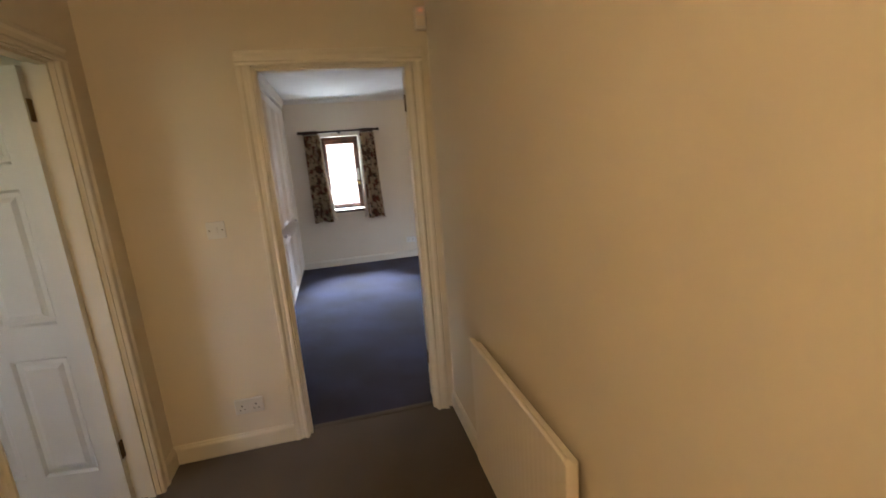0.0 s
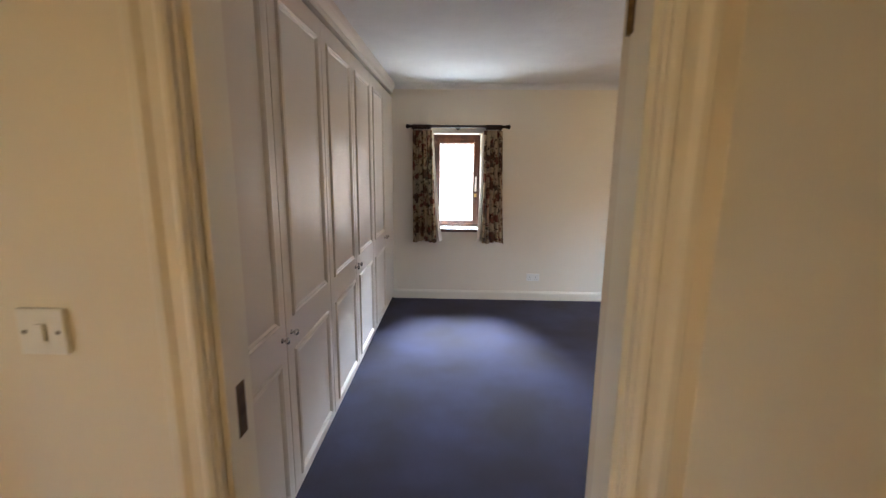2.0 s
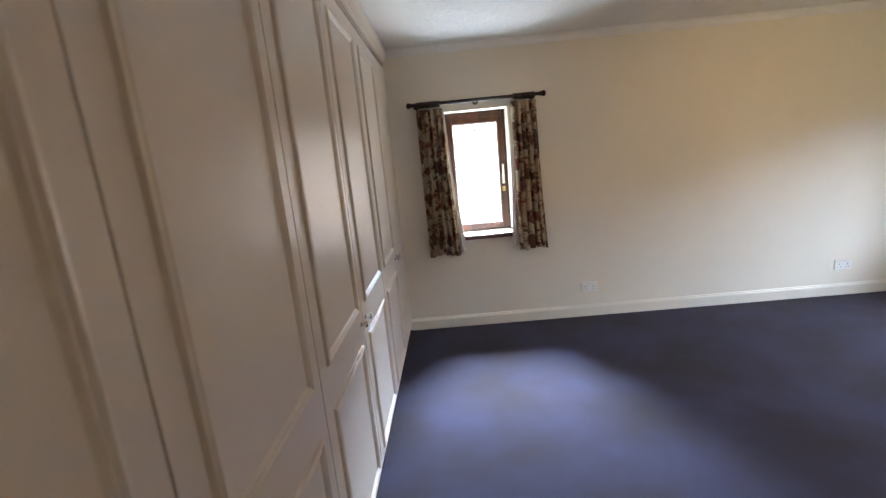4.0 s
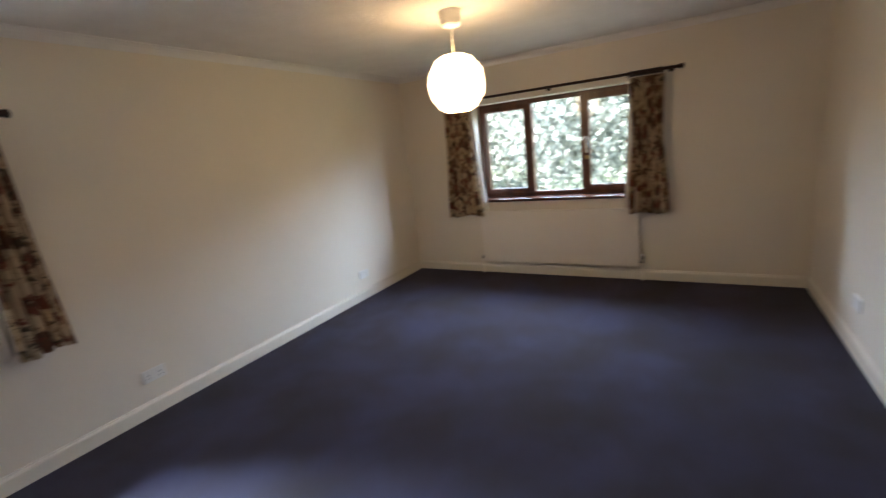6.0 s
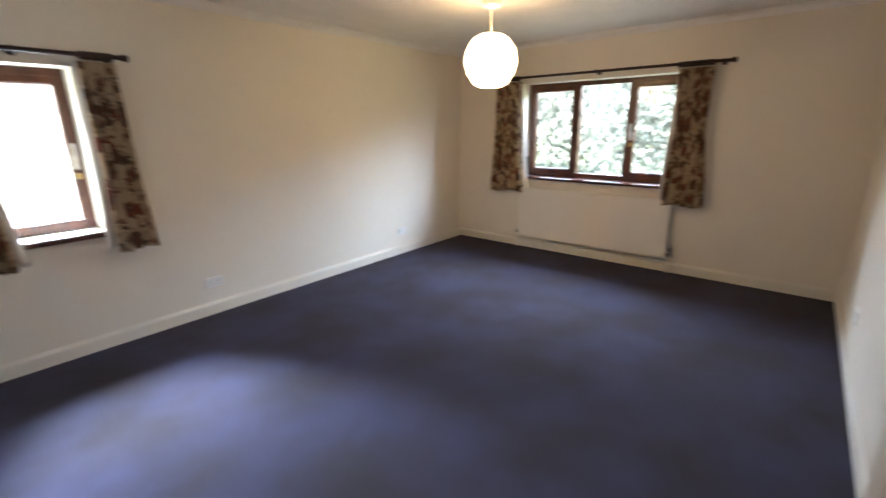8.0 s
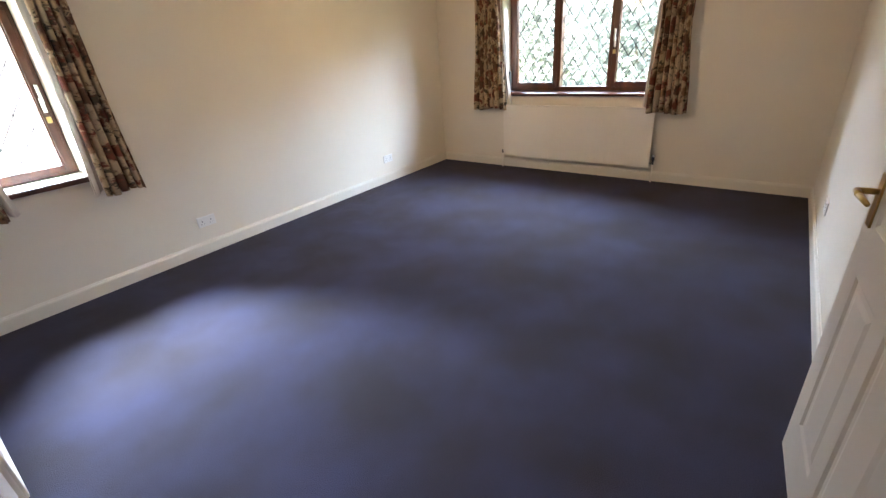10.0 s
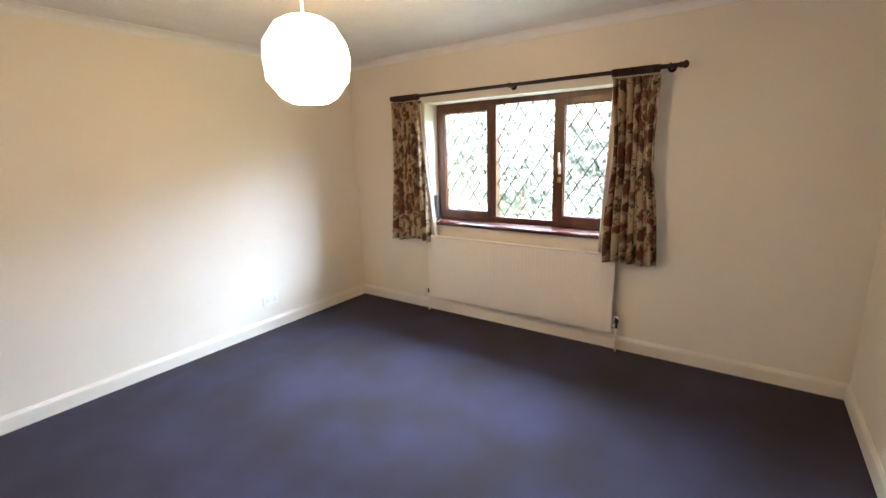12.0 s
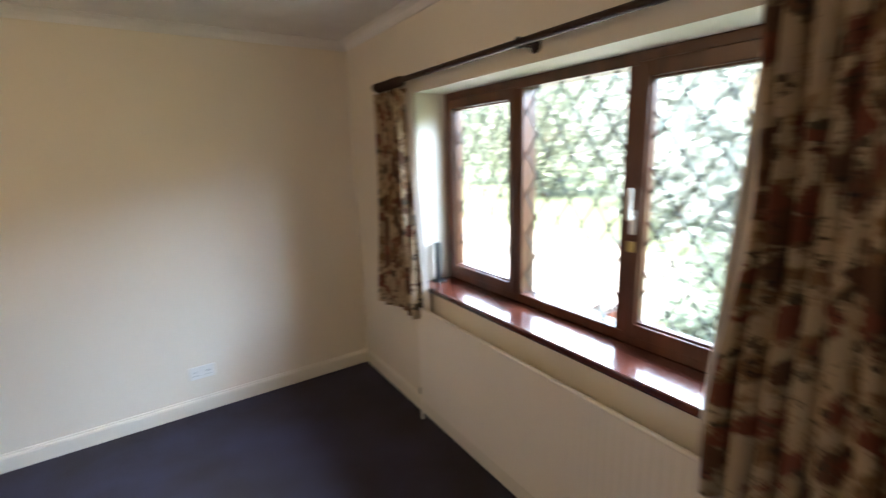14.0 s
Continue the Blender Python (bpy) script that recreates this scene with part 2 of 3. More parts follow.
structure(boxes("wall_hall_right", WALL, [(HR, HR + 0.1, HB, HALL_Y, 0, T)]), "cream painted hall wall in warm lamplight", "wall")
LD0, LD1 = -1.15, -0.385
structure(boxes("wall_hall_left", WALL, [(HL - 0.1, HL, LD1 + 0.03, HALL_Y, 0, T), (HL - 0.1, HL, HB, LD0 - 0.03, 0, T), (HL - 0.1, HL, LD0 - 0.03, LD1 + 0.03, DH + 0.03, T)]),
          "cream painted hall wall with a doorway", "wall")
structure(boxes("wall_hall_back", WALL, [(-2.7, HR + 0.1, HB - 0.1, HB, 0, T)]), "plain cream hall end wall", "wall")
structure(boxes("wall_side_room", WALL, [(-2.7, -2.6, HB, -2.6, 0, T), (-2.7, -2.6, -1.8, HALL_Y, 0, T), (-2.7, -2.6, -2.6, -1.8, 0, 1.2), (-2.7, -2.6, -2.6, -1.8, 2.0, T)]),
          "plain cream side room wall with a window opening", "wall")
structure(boxes("floor_bedroom", CARPET, [(-0.62, W, -0.09, D, -0.05, 0)]), "navy blue cut-pile bedroom carpet, slightly worn", "carpet")
structure(boxes("floor_hall", HALL_CARPET, [(-2.6, HR, HB, -0.09, -0.05, 0)]), "taupe brown hall carpet", "carpet")
structure(boxes("ceiling_bedroom", CEIL, [(-0.75, W + 0.28, N - 0.05, D + 0.28, H, H + 0.1)]), "white textured bedroom ceiling", "ceiling")
structure(boxes("ceiling_hall", CEIL, [(-2.7, HR + 0.1, HB - 0.1, N - 0.05, H, H + 0.1)]), "white textured hall ceiling", "ceiling")

# skirting and coving
SK = [(0, 0), (0.016, 0), (0.016, 0.078), (0.013, 0.088), (0.008, 0.094), (0.006, 0.102), (0, 0.104)]
CV = [(0, 0), (0, -0.055), (0.005, -0.055), (0.010, -0.040), (0.021, -0.023), (0.038, -0.010), (0.055, -0.004), (0.055, 0)]


def runs(name, profile, z, items, mat, label, category):
    bm = bmesh.new()
    for p, q, side in items:
        extrude(bm, profile, (*p, z), (*q, z), side=(*side, 0))
    return structure(part(name, bm, mat), label, category)


runs("baseboard_far", SK, 0, [((0.0, D), (W, D), (0, -1))], GLOSS, "cream gloss skirting board", "skirting")
runs("baseboard_window", SK, 0, [((W, N), (W, D - 0.016), (-1, 0))], GLOSS, "cream gloss skirting board", "skirting")
runs("baseboard_near", SK, 0, [((DX1 + 0.10, N), (W - 0.016, N), (0, 1))], GLOSS, "cream gloss skirting board", "skirting")
runs("baseboard_hall_end", SK, 0, [((HL, HALL_Y), (DX0 - 0.075, HALL_Y), (0, -1))], GLOSS, "cream gloss skirting board", "skirting")
runs("baseboard_hall_right", SK, 0, [((HR, HB), (HR, HALL_Y), (-1, 0))], GLOSS, "cream gloss skirting board", "skirting")
runs("baseboard_hall_left", SK, 0, [((HL, HB), (HL, LD0 - 0.075), (1, 0)), ((HL, LD1 + 0.075), (HL, HALL_Y - 0.016), (1, 0))], GLOSS, "cream gloss skirting board", "skirting")
runs("trim_coving", CV, H, [((0.0, D), (W, D), (0, -1)), ((W, N), (W, D), (-1, 0)), ((0.0, N), (W, N), (0, 1))], CEIL, "white plaster coving", "coving")


# ---- doors ----
ARCH = [(0, 0), (0.014, 0), (0.018, 0.006), (0.018, 0.014), (0.011, 0.022), (0.013, 0.040), (0.020, 0.052), (0.020, 0.066), (0.016, 0.070), (0, 0.070)]


def door_frame(name, m, width, height, depth, label):
    """Lining and architraves; local x across, y through the wall from 0 to depth, opening from x = 0."""
    root = thing(name, m, label, "door frame", kind="structure")
    boxes("lining", GLOSS, [(-0.03, 0, 0, depth, 0, height + 0.03), (width, width + 0.03, 0, depth, 0, height + 0.03), (0, width, 0, depth, height, height + 0.03)], root)
    boxes("door_stop", GLOSS, [(0, 0.012, 0.02, 0.055, 0, height), (width - 0.012, width, 0.02, 0.055, 0, height), (0.012, width - 0.012, 0.02, 0.055, height - 0.012, height)], root)
    for y, s in ((0, -1), (depth, 1)):
        for x, way in ((-0.006, -1), (width + 0.006, 1)):
            bm = bmesh.new()
            extrude(bm, ARCH, (x, y, 0), (x, y, height + 0.006), up=Vector((way, 0, 0)), side=(0, s, 0))
            part("architrave", bm, GLOSS, root)
        bm = bmesh.new()
        extrude(bm, ARCH, (-0.076, y, height + 0.006), (width + 0.076, y, height + 0.006), side=(0, s, 0))
        part("architrave", bm, GLOSS, root)
    return root


def panel_field(bm, x0, x1, z0, z1, t, deep):
    """A sunk, raised-and-fielded panel on both faces of a leaf of thickness t."""
    for s in (-1, 1):
        face, low = s * t / 2, s * (t / 2 - deep)
        rects = [(0.0, face), (0.012, low), (0.030, low), (0.050, s * (t / 2 - 0.002))]
        loops = [[bm.verts.new((x, y, z)) for x, z in ((x0 + i, z0 + i), (x1 - i, z0 + i), (x1 - i, z1 - i), (x0 + i, z1 - i))] for i, y in rects]
        for a, b in zip(loops, loops[1:]):
            for k in range(4):
                bm.faces.new((a[k], a[(k + 1) % 4], b[(k + 1) % 4], b[k]))
        bm.faces.new(loops[-1])


def lever(parent, x, z, s, t, way):
    bm = bmesh.new()
    box(bm, x - 0.02, x + 0.02, s * t / 2, s * (t / 2 + 0.006), z - 0.075, z + 0.075)
    plate = part("back_plate", bm, BRASS, parent, "brass back plate", 0.002)
    bm = bmesh.new()
    y = s * (t / 2 + 0.006)
    rod(bm, (x, y, z + 0.025), (x, y + s * 0.045, z + 0.025), 0.009)
    rod(bm, (x, y + s * 0.045, z + 0.025), (x + way * 0.06, y + s * 0.050, z + 0.028), 0.0085)
    rod(bm, (x + way * 0.058, y + s * 0.050, z + 0.028), (x + way * 0.112, y + s * 0.040, z + 0.020), 0.0085, r2=0.006)
    part("lever", bm, BRASS, plate, "brass lever handle", smooth=True)


def six_panel_door(name, m, label, paint, deep=0.010, jamb=(-0.018, 0.014)):
    """A leaf 0.76 by 1.98 m hung at local x = 0, with its free edge at x = 0.76."""
    w, h, t = 0.756, 1.975, 0.036
    root = thing(name, m, label, "door", kind="structure")
    xs = ((0.105, 0.338), (0.418, 0.651))
    zs = ((0.20, 0.78), (0.93, 1.51), (1.61, 1.86))
    items = [(0, 0.105, -t / 2, t / 2, 0.006, h), (0.651, w, -t / 2, t / 2, 0.006, h), (0.338, 0.418, -t / 2, t / 2, 0.20, 1.86)]
    for a, b in ((0.006, 0.20), (0.78, 0.93), (1.51, 1.61), (1.86, h)):
        items += [(0.105, 0.651, -t / 2, t / 2, a, b)] if a < 0.1 or b > 1.9 else [(0.105, 0.338, -t / 2, t / 2, a, b), (0.418, 0.651, -t / 2, t / 2, a, b)]
    boxes("leaf", paint, items, root)
    for x0, x1 in xs:
        for z0, z1 in zs:
            bm = bmesh.new()
            panel_field(bm, x0, x1, z0, z1, t, deep)
            part("panel", bm, paint, root)
    lever(root, w - 0.055, 0.99, -1, t, -1)
    lever(root, w - 0.055, 0.99, 1, t, -1)
    for z in (0.285, 1.81):
        bm = bmesh.new()
        rod(bm, (-0.006, -t / 2 - 0.004, z - 0.045), (-0.006, -t / 2 - 0.004, z + 0.045), 0.007)
        box(bm, -0.004, 0.028, -t / 2 - 0.0035, -t / 2 - 0.0005, z - 0.044, z + 0.044)
        box(bm, -0.0075, -0.004, *jamb, z - 0.044, z + 0.044)
        part("hinge", bm, OLD_BRASS, root, "dark brass hinge")
    return root


door_frame("door_frame_1", pose(DX0, HALL_Y, 0), DX1 - DX0, DH, N - HALL_Y, "cream gloss frame round the bedroom doorway")
six_panel_door("door_1", pose(DX1 + 0.004, 0.008, 0, 0, 0, 180 - 175), "cream painted six-panel bedroom door standing wide open", CREAM_DOOR, 0.006, (-0.064, -0.018))
door_frame("door_frame_2", pose(HL, LD0, 0, 0, 0, 90), LD1 - LD0, DH, 0.1, "cream gloss frame round the side room doorway")
six_panel_door("door_2", pose(HL - 0.115, LD1 - 0.004, 0, 0, 0, 172), "white six-panel side room door standing open", WHITE_DOOR)


# ---- wardrobes ----
def wardrobe_knob(parent, x, z):
    bm = bmesh.new()
    lathe(bm, [(0.011, 0), (0.011, 0.003), (0.006, 0.005), (0.006, 0.014), (0.013, 0.019), (0.016, 0.025), (0.013, 0.031), (0.004, 0.033)], pose(x, 0, z, 90))
    part("knob", bm, CHROME, parent, "polished metal knob", smooth=True)


def wardrobe_panel(bm, x0, x1, z0, z1):
    """A planted rectangular moulding on the door's face."""
    prof = [(0.0, 0.0), (0.004, -0.010), (0.012, -0.012), (0.020, -0.006), (0.026, -0.009), (0.032, -0.002), (0.034, 0.0)]
    loops = [[bm.verts.new((x, y, z)) for x, z in ((x0 + i, z0 + i), (x1 - i, z0 + i), (x1 - i, z1 - i), (x0 + i, z1 - i))] for i, y in prof]
    for a, b in zip(loops, loops[1:]):
        for k in range(4):
            bm.faces.new((a[k], a[(k + 1) % 4], b[(k + 1) % 4], b[k]))


def wardrobe(y0, width, knob_side, label):
    """One wardrobe unit with a tall door; its front faces the room at x = 0."""
    root = thing("wardrobe", pose(0, y0, 0, 0, 0, 90), label, "wardrobe", "fitted wardrobes along the wall")
    g = 0.0025
    boxes("body", WARDROBE, [(0, width, 0.022, 0.60, 0.0, 0.055), (0, 0.018, 0.022, 0.60, 0.055, 2.27), (width - 0.018, width, 0.022, 0.60, 0.055, 2.27),
                             (0.018, width - 0.018, 0.58, 0.60, 0.055, 2.27), (0.018, width - 0.018, 0.022, 0.58, 2.25, 2.27)], root)
    boxes("door", WARDROBE, [(g, width - g, 0, 0.020, 0.058, 2.245)], root, bevel=0.002)
    door = root.children[-1]
    for z0, z1 in ((0.10, 0.727), (0.878, 2.16)):
        bm = bmesh.new()
        wardrobe_panel(bm, 0.075, width - 0.075, z0, z1)
        part("moulding", bm, WARDROBE, door)
    wardrobe_knob(door, 0.05 if knob_side < 0 else width - 0.05, 0.815)
    return root


for y0, width, side in ((0.185, 0.65, 1), (0.835, 0.66, -1), (1.495, 0.65, 1), (2.145, 0.645, -1), (2.790, 0.640, 1)):
    wardrobe(y0, width, side, "off-white fitted wardrobe with a moulded two-panel door, closed")
boxes("wardrobe_filler", WARDROBE, [(-0.02, -0.001, N + 0.002, 0.182, 0, 2.27)])
tagged(bpy.data.objects["wardrobe_filler"], "off-white wardrobe filler panel beside the doorway", "panel", kind="structure")
narrow = thing("wardrobe", pose(0, 3.430, 0, 0, 0, 90), "narrow plain off-white wardrobe at the end of the row, closed", "wardrobe", "fitted wardrobes along the wall")
boxes("body", WARDROBE, [(0, 0.573, 0.022, 0.60, 0.0, 0.055), (0, 0.018, 0.022, 0.60, 0.055, 2.27), (0.555, 0.573, 0.022, 0.60, 0.055, 2.27)], narrow)
wardrobe_knob(boxes("door", WARDROBE, [(0.0025, 0.571, 0, 0.020, 0.058, 2.245)], narrow, bevel=0.002), 0.05, 0.815)
bm = bmesh.new()
extrude(bm, [(0, 0), (0.010, 0), (0.018, 0.012), (0.018, 0.030), (0.034, 0.052), (0.040, 0.075), (0.040, 0.108), (0, 0.108)], (0, N + 0.002, 2.27), (0, D - 0.057, 2.27), side=(1, 0, 0))
box(bm, -0.60, -0.004, N + 0.002, D - 0.002, 2.272, 2.376)
structure(part("trim_wardrobe_cornice", bm, WARDROBE), "off-white moulded cornice above the wardrobes", "cornice")


# ---- windows ----
def lead_lattice(parent, x0, x1, z0, z1, w=0.13, h=0.19):
    """Diamond leading: thin strips at two slopes, each clipped to the pane."""
    slope = h / w
    for s in (1, -1):
        for k in range(-14, 16):
            c = (z0 + z1) / 2 + k * h
            xm = (x0 + x1) / 2
            f = lambda x: c + s * slope * (x - xm)
            xa, xb = x0, x1
            za, zb = f(xa), f(xb)
            if max(za, zb) < z0 or min(za, zb) > z1:
                continue
            lo, hi = sorted(((z0 - c) / (s * slope) + xm, (z1 - c) / (s * slope) + xm))
            xa, xb = max(xa, lo), min(xb, hi)
            if xb - xa < 0.02:
                continue
            bm = bmesh.new()
            d = Vector((xb - xa, 0, f(xb) - f(xa))).normalized()
            n = Vector((-d.z, 0, d.x)) * 0.0041
            a, b = Vector((xa, 0, f(xa))), Vector((xb, 0, f(xb)))
            vs = []
            for y in (-0.0045, -0.0025):
                vs += [bm.verts.new(p + q + Vector((0, y, 0))) for p, q in ((a, n), (a, -n), (b, -n), (b, n))]
            for q in ((0, 1, 2, 3), (7, 6, 5, 4), (0, 4, 5, 1), (1, 5, 6, 2), (2, 6, 7, 3), (3, 7, 4, 0)):
                bm.faces.new([vs[i] for i in q])
            part("lead_strip", bm, LEAD, parent)


def pane(parent, x0, x1, z0, z1):
    g = boxes("pane", GLASS, [(x0 - 0.006, x1 + 0.006, -0.002, 0.002, z0 - 0.006, z1 + 0.006)], parent, "leaded diamond-pattern window glass")
    g.visible_shadow = False
    lead_lattice(g, x0, x1, z0, z1)
    return g


def ring_frame(bm, x0, x1, z0, z1, w, y0, y1):
    box(bm, x0, x0 + w, y0, y1, z0, z1)
    box(bm, x1 - w, x1, y0, y1, z0, z1)
    box(bm, x0 + w, x1 - w, y0, y1, z0, z0 + w)
    box(bm, x0 + w, x1 - w, y0, y1, z1 - w, z1)


def casement(root, x0, x1, z0, z1, w=0.052):
    bm = bmesh.new()
    ring_frame(bm, x0, x1, z0, z1, w, -0.038, 0.020)
    ring_frame(bm, x0 + w - 0.012, x1 - w + 0.012, z0 + w - 0.012, z1 - w + 0.012, 0.020, -0.024, 0.012)
    sash = part("casement", bm, MAHOGANY, root, "mahogany-stained opening casement", 0.004)
    pane(sash, x0 + w + 0.008, x1 - w - 0.008, z0 + w + 0.008, z1 - w - 0.008)
    return sash


def window_handle(sash, x, z):
    bm = bmesh.new()
    box(bm, x - 0.011, x + 0.011, -0.046, -0.0385, z - 0.045, z + 0.045)
    rod(bm, (x, -0.045, z + 0.02), (x, -0.066, z + 0.02), 0.008)
    box(bm, x - 0.008, x + 0.008, -0.074, -0.062, z + 0.01, z + 0.125)
    part("handle", bm, METAL_WHITE, sash, "white enamelled window handle", 0.003)
    bm = bmesh.new()
    box(bm, x - 0.013, x + 0.013, -0.050, -0.0385, z - 0.11, z - 0.07)
    part("lock", bm, BRASS, sash, "brass window lock", 0.003)


# wide window: local x runs along the wall, local -y into the room
w2 = thing("window_1", pose(5.20, 0, 0, 0, 0, -90) @ Matrix.Scale(1, 4), "wide mahogany-framed window with diamond leaded glass", "window", kind="structure")
X0, X1, Z0, Z1 = -B1, -B0, 0.885, BZ1
bm = bmesh.new()
ring_frame(bm, X0, X1, Z0, Z1, 0.045, -0.03, 0.06)
box(bm, -2.495, -2.450, -0.03, 0.06, Z0 + 0.045, Z1 - 0.045)
box(bm, -1.925, -1.880, -0.03, 0.06, Z0 + 0.045, Z1 - 0.045)
part("window_frame", bm, MAHOGANY, w2, "mahogany-stained timber frame", 0.004)
casement(w2, X0 + 0.036, -2.486, Z0 + 0.036, Z1 - 0.036)
right_sash = casement(w2, -1.889, X1 - 0.036, Z0 + 0.036, Z1 - 0.036)
window_handle(right_sash, -1.866, 1.36)
pane(w2, -2.450, -1.925, Z0 + 0.045, Z1 - 0.045)
bm = bmesh.new()
box(bm, X0 + 0.002, X1 - 0.002, -0.255, 0.07, 0.852, 0.884)
part("window_sill", bm, SILL_WOOD, w2, "polished mahogany window board", 0.008)

w1 = thing("window_2", pose(0, D + 0.215, 0), "small mahogany-framed window with leaded glass", "window", kind="structure")
bm = bmesh.new()
ring_frame(bm, A0 + 0.001, A1 - 0.001, 0.832, AZ1 - 0.001, 0.030, -0.03, 0.06)
part("window_frame", bm, MAHOGANY, w1, "mahogany-stained timber frame", 0.004)
small_sash = casement(w1, A0 + 0.022, A1 - 0.022, 0.853, AZ1 - 0.050, 0.045)
boxes("transom", MAHOGANY, [(A0 + 0.03, A1 - 0.03, -0.03, 0.05, AZ1 - 0.052, AZ1 - 0.030)], w1)
window_handle(small_sash, A1 - 0.044, 1.28)
bm = bmesh.new()
box(bm, A0 + 0.002, A1 - 0.002, -0.235, 0.062, 0.802, 0.831)
part("window_sill", bm, GLOSS, w1, "white painted window board", 0.006)
bm = bmesh.new()
box(bm, A0 + 0.002, A1 - 0.002, -0.243, -0.2355, 0.790, 0.822)
part("sill_edge", bm, MAHOGANY, w1, "dark stained sill edge", 0.002)


# ---- curtains and poles ----
def cloth(name, mat, parent, m, top, bottom, z0, z1, folds, seed, waist, back=0.0):
    """Gathered cloth; top and bottom give its ends along local x, local -y faces the room, back sets it towards the wall."""
    rnd = random.Random(seed)
    ph = [rnd.uniform(0, 6.28) for _ in range(6)]
    nu, nv = folds * 12, 26
    bm = bmesh.new()
    uv = bm.loops.layers.uv.new("UVMap")
    grid = []
    fullness = 1.9
    for j in range(nv + 1):
        v = j / nv
        e = v ** 1.4
        a = top[0] + (bottom[0] - top[0]) * e
        b = top[1] + (bottom[1] - top[1]) * e
        pinch = waist * math.sin(math.pi * min(1, v * 1.25)) ** 2
        a, b = a + pinch, b - pinch
        row = []
        for i in range(nu + 1):
            u = i / nu
            uu = u + 0.018 * math.sin(9 * u + ph[0] + 2.2 * v) + 0.012 * math.sin(4 * v + ph[1] + 7 * u)
            amp = (0.026 + 0.020 * v) * (0.75 + 0.35 * math.sin(5.3 * u + ph[2])) * (0.4 if back else 1.0)
            wave = math.sin(2 * math.pi * folds * uu + ph[3] + 0.5 * math.sin(3 * v + ph[4]))
            y = amp * wave + 0.010 * math.sin(3.1 * u + 4 * v + ph[5]) * v + back
            x = a + (b - a) * u + 0.25 * amp * math.sin(4 * math.pi * folds * uu + ph[3])
            z = z1 - (z1 - z0) * v + (0.012 * math.sin(7 * u + ph[1]) * v if j == nv else 0)
            row.append((bm.verts.new((x, y, z)), u * (bottom[1] - bottom[0]) * fullness, z))
        grid.append(row)
    for j in range(nv):
        for i in range(nu):
            q = (grid[j][i], grid[j][i + 1], grid[j + 1][i + 1], grid[j + 1][i])
            f = bm.faces.new([k[0] for k in q])
            for lp, k in zip(f.loops, q):
                lp[uv].uv = (k[1] + seed, k[2])
    ob = part(name, bm, mat, parent, "" if parent is None else "pale cotton lining", smooth=True, m=m)
    sol = ob.modifiers.new("thickness", "SOLIDIFY")
    sol.thickness = 0.0025
    return ob


def curtain(m, top, bottom, z0, z1, folds, seed, label, side, waist=0.0):
    """A short lined curtain; side is the end of local x at which the lining turns out towards the glass."""
    k = 1 if side > 0 else 0
    edge = [(e[k] - 0.09 * side, e[k] + out * side) for e, out in ((top, 0.0), (bottom, 0.012))]
    # floral edge set back; pale lining also stands in for the fold lit through
    top, bottom = ([x - back * side if i == k else x for i, x in enumerate(e)] for e, back in ((top, 0.012), (bottom, 0.045)))
    ob = cloth("curtain", FLORAL, None, m, top, bottom, z0, z1, folds, seed, waist)
    cloth("lining", LINING, ob, None, *[tuple(sorted(e)) for e in edge], z0 + 0.015, z1 - 0.02, 2, seed + 1, 0.0, 0.030)
    return tagged(ob, label, "curtain", "floral curtains")


def pole(m, x0, x1, z, bunches, off, label):
    """A wooden curtain pole at local y = 0, the wall off metres behind it."""
    root = thing("curtain_pole", m, label, "curtain pole", "curtain poles")
    bm = bmesh.new()
    rod(bm, (x0 + 0.05, 0, z), (x1 - 0.05, 0, z), 0.0135, 16)
    part("pole", bm, ROD_WOOD, root, smooth=False)
    for x, s in ((x0 + 0.05, -1), (x1 - 0.05, 1)):
        bm = bmesh.new()
        lathe(bm, [(0.014, 0), (0.019, 0.004), (0.019, 0.010), (0.013, 0.015), (0.020, 0.022), (0.024, 0.033), (0.021, 0.044), (0.011, 0.051), (0.002, 0.053)],
              pose(x, 0, z, 0, 90 * s, 0), 16)
        part("finial", bm, ROD_WOOD, root, "turned dark wood finial", smooth=True)
    for x in (x0 + 0.075, (x0 + x1) / 2, x1 - 0.10):
        bm = bmesh.new()
        rod(bm, (x, off - 0.012, z - 0.004), (x, 0.010, z - 0.004), 0.010)
        lathe(bm, [(0.026, 0), (0.026, 0.006), (0.018, 0.012), (0.010, 0.014)], pose(x, off - 0.0005, z - 0.004, 90), 14)
        torus(bm, pose(x, 0, z, 0, 90, 0), 0.0165, 0.005, 14, 6)
        part("bracket", bm, ROD_WOOD, root, "turned wooden pole bracket")
    for a, b, n in bunches:
        for k in range(n):
            x = a + (b - a) * k / (n - 1)
            bm = bmesh.new()
            torus(bm, pose(x, 0, z - 0.005, 0, 90, random.uniform(-3, 3)), 0.0190, 0.0080, 16, 6)
            rod(bm, (x, 0, z - 0.028), (x, 0, z - 0.046), 0.0022, 6)
            part("ring", bm, ROD_WOOD, root)
    return root


PX = W - 0.085
mw = pose(PX, 0, 0, 0, 0, -90)
pole(mw, -3.40, -0.975, 2.005, ((-3.36, -3.08, 19), (-1.42, -1.14, 19)), 0.085, "dark wooden curtain pole above the wide window")
curtain(mw, (-3.375, -3.055), (-3.415, -2.95), 0.705, 1.965, 6, 3, "short cream, rust and green floral curtain beside the wide window", 1)
curtain(mw, (-1.420, -1.120), (-1.455, -1.065), 0.705, 1.965, 6, 8, "short cream, rust and green floral curtain over the radiator end", -1, 0.022)
mf = pose(0, D - 0.08, 0)
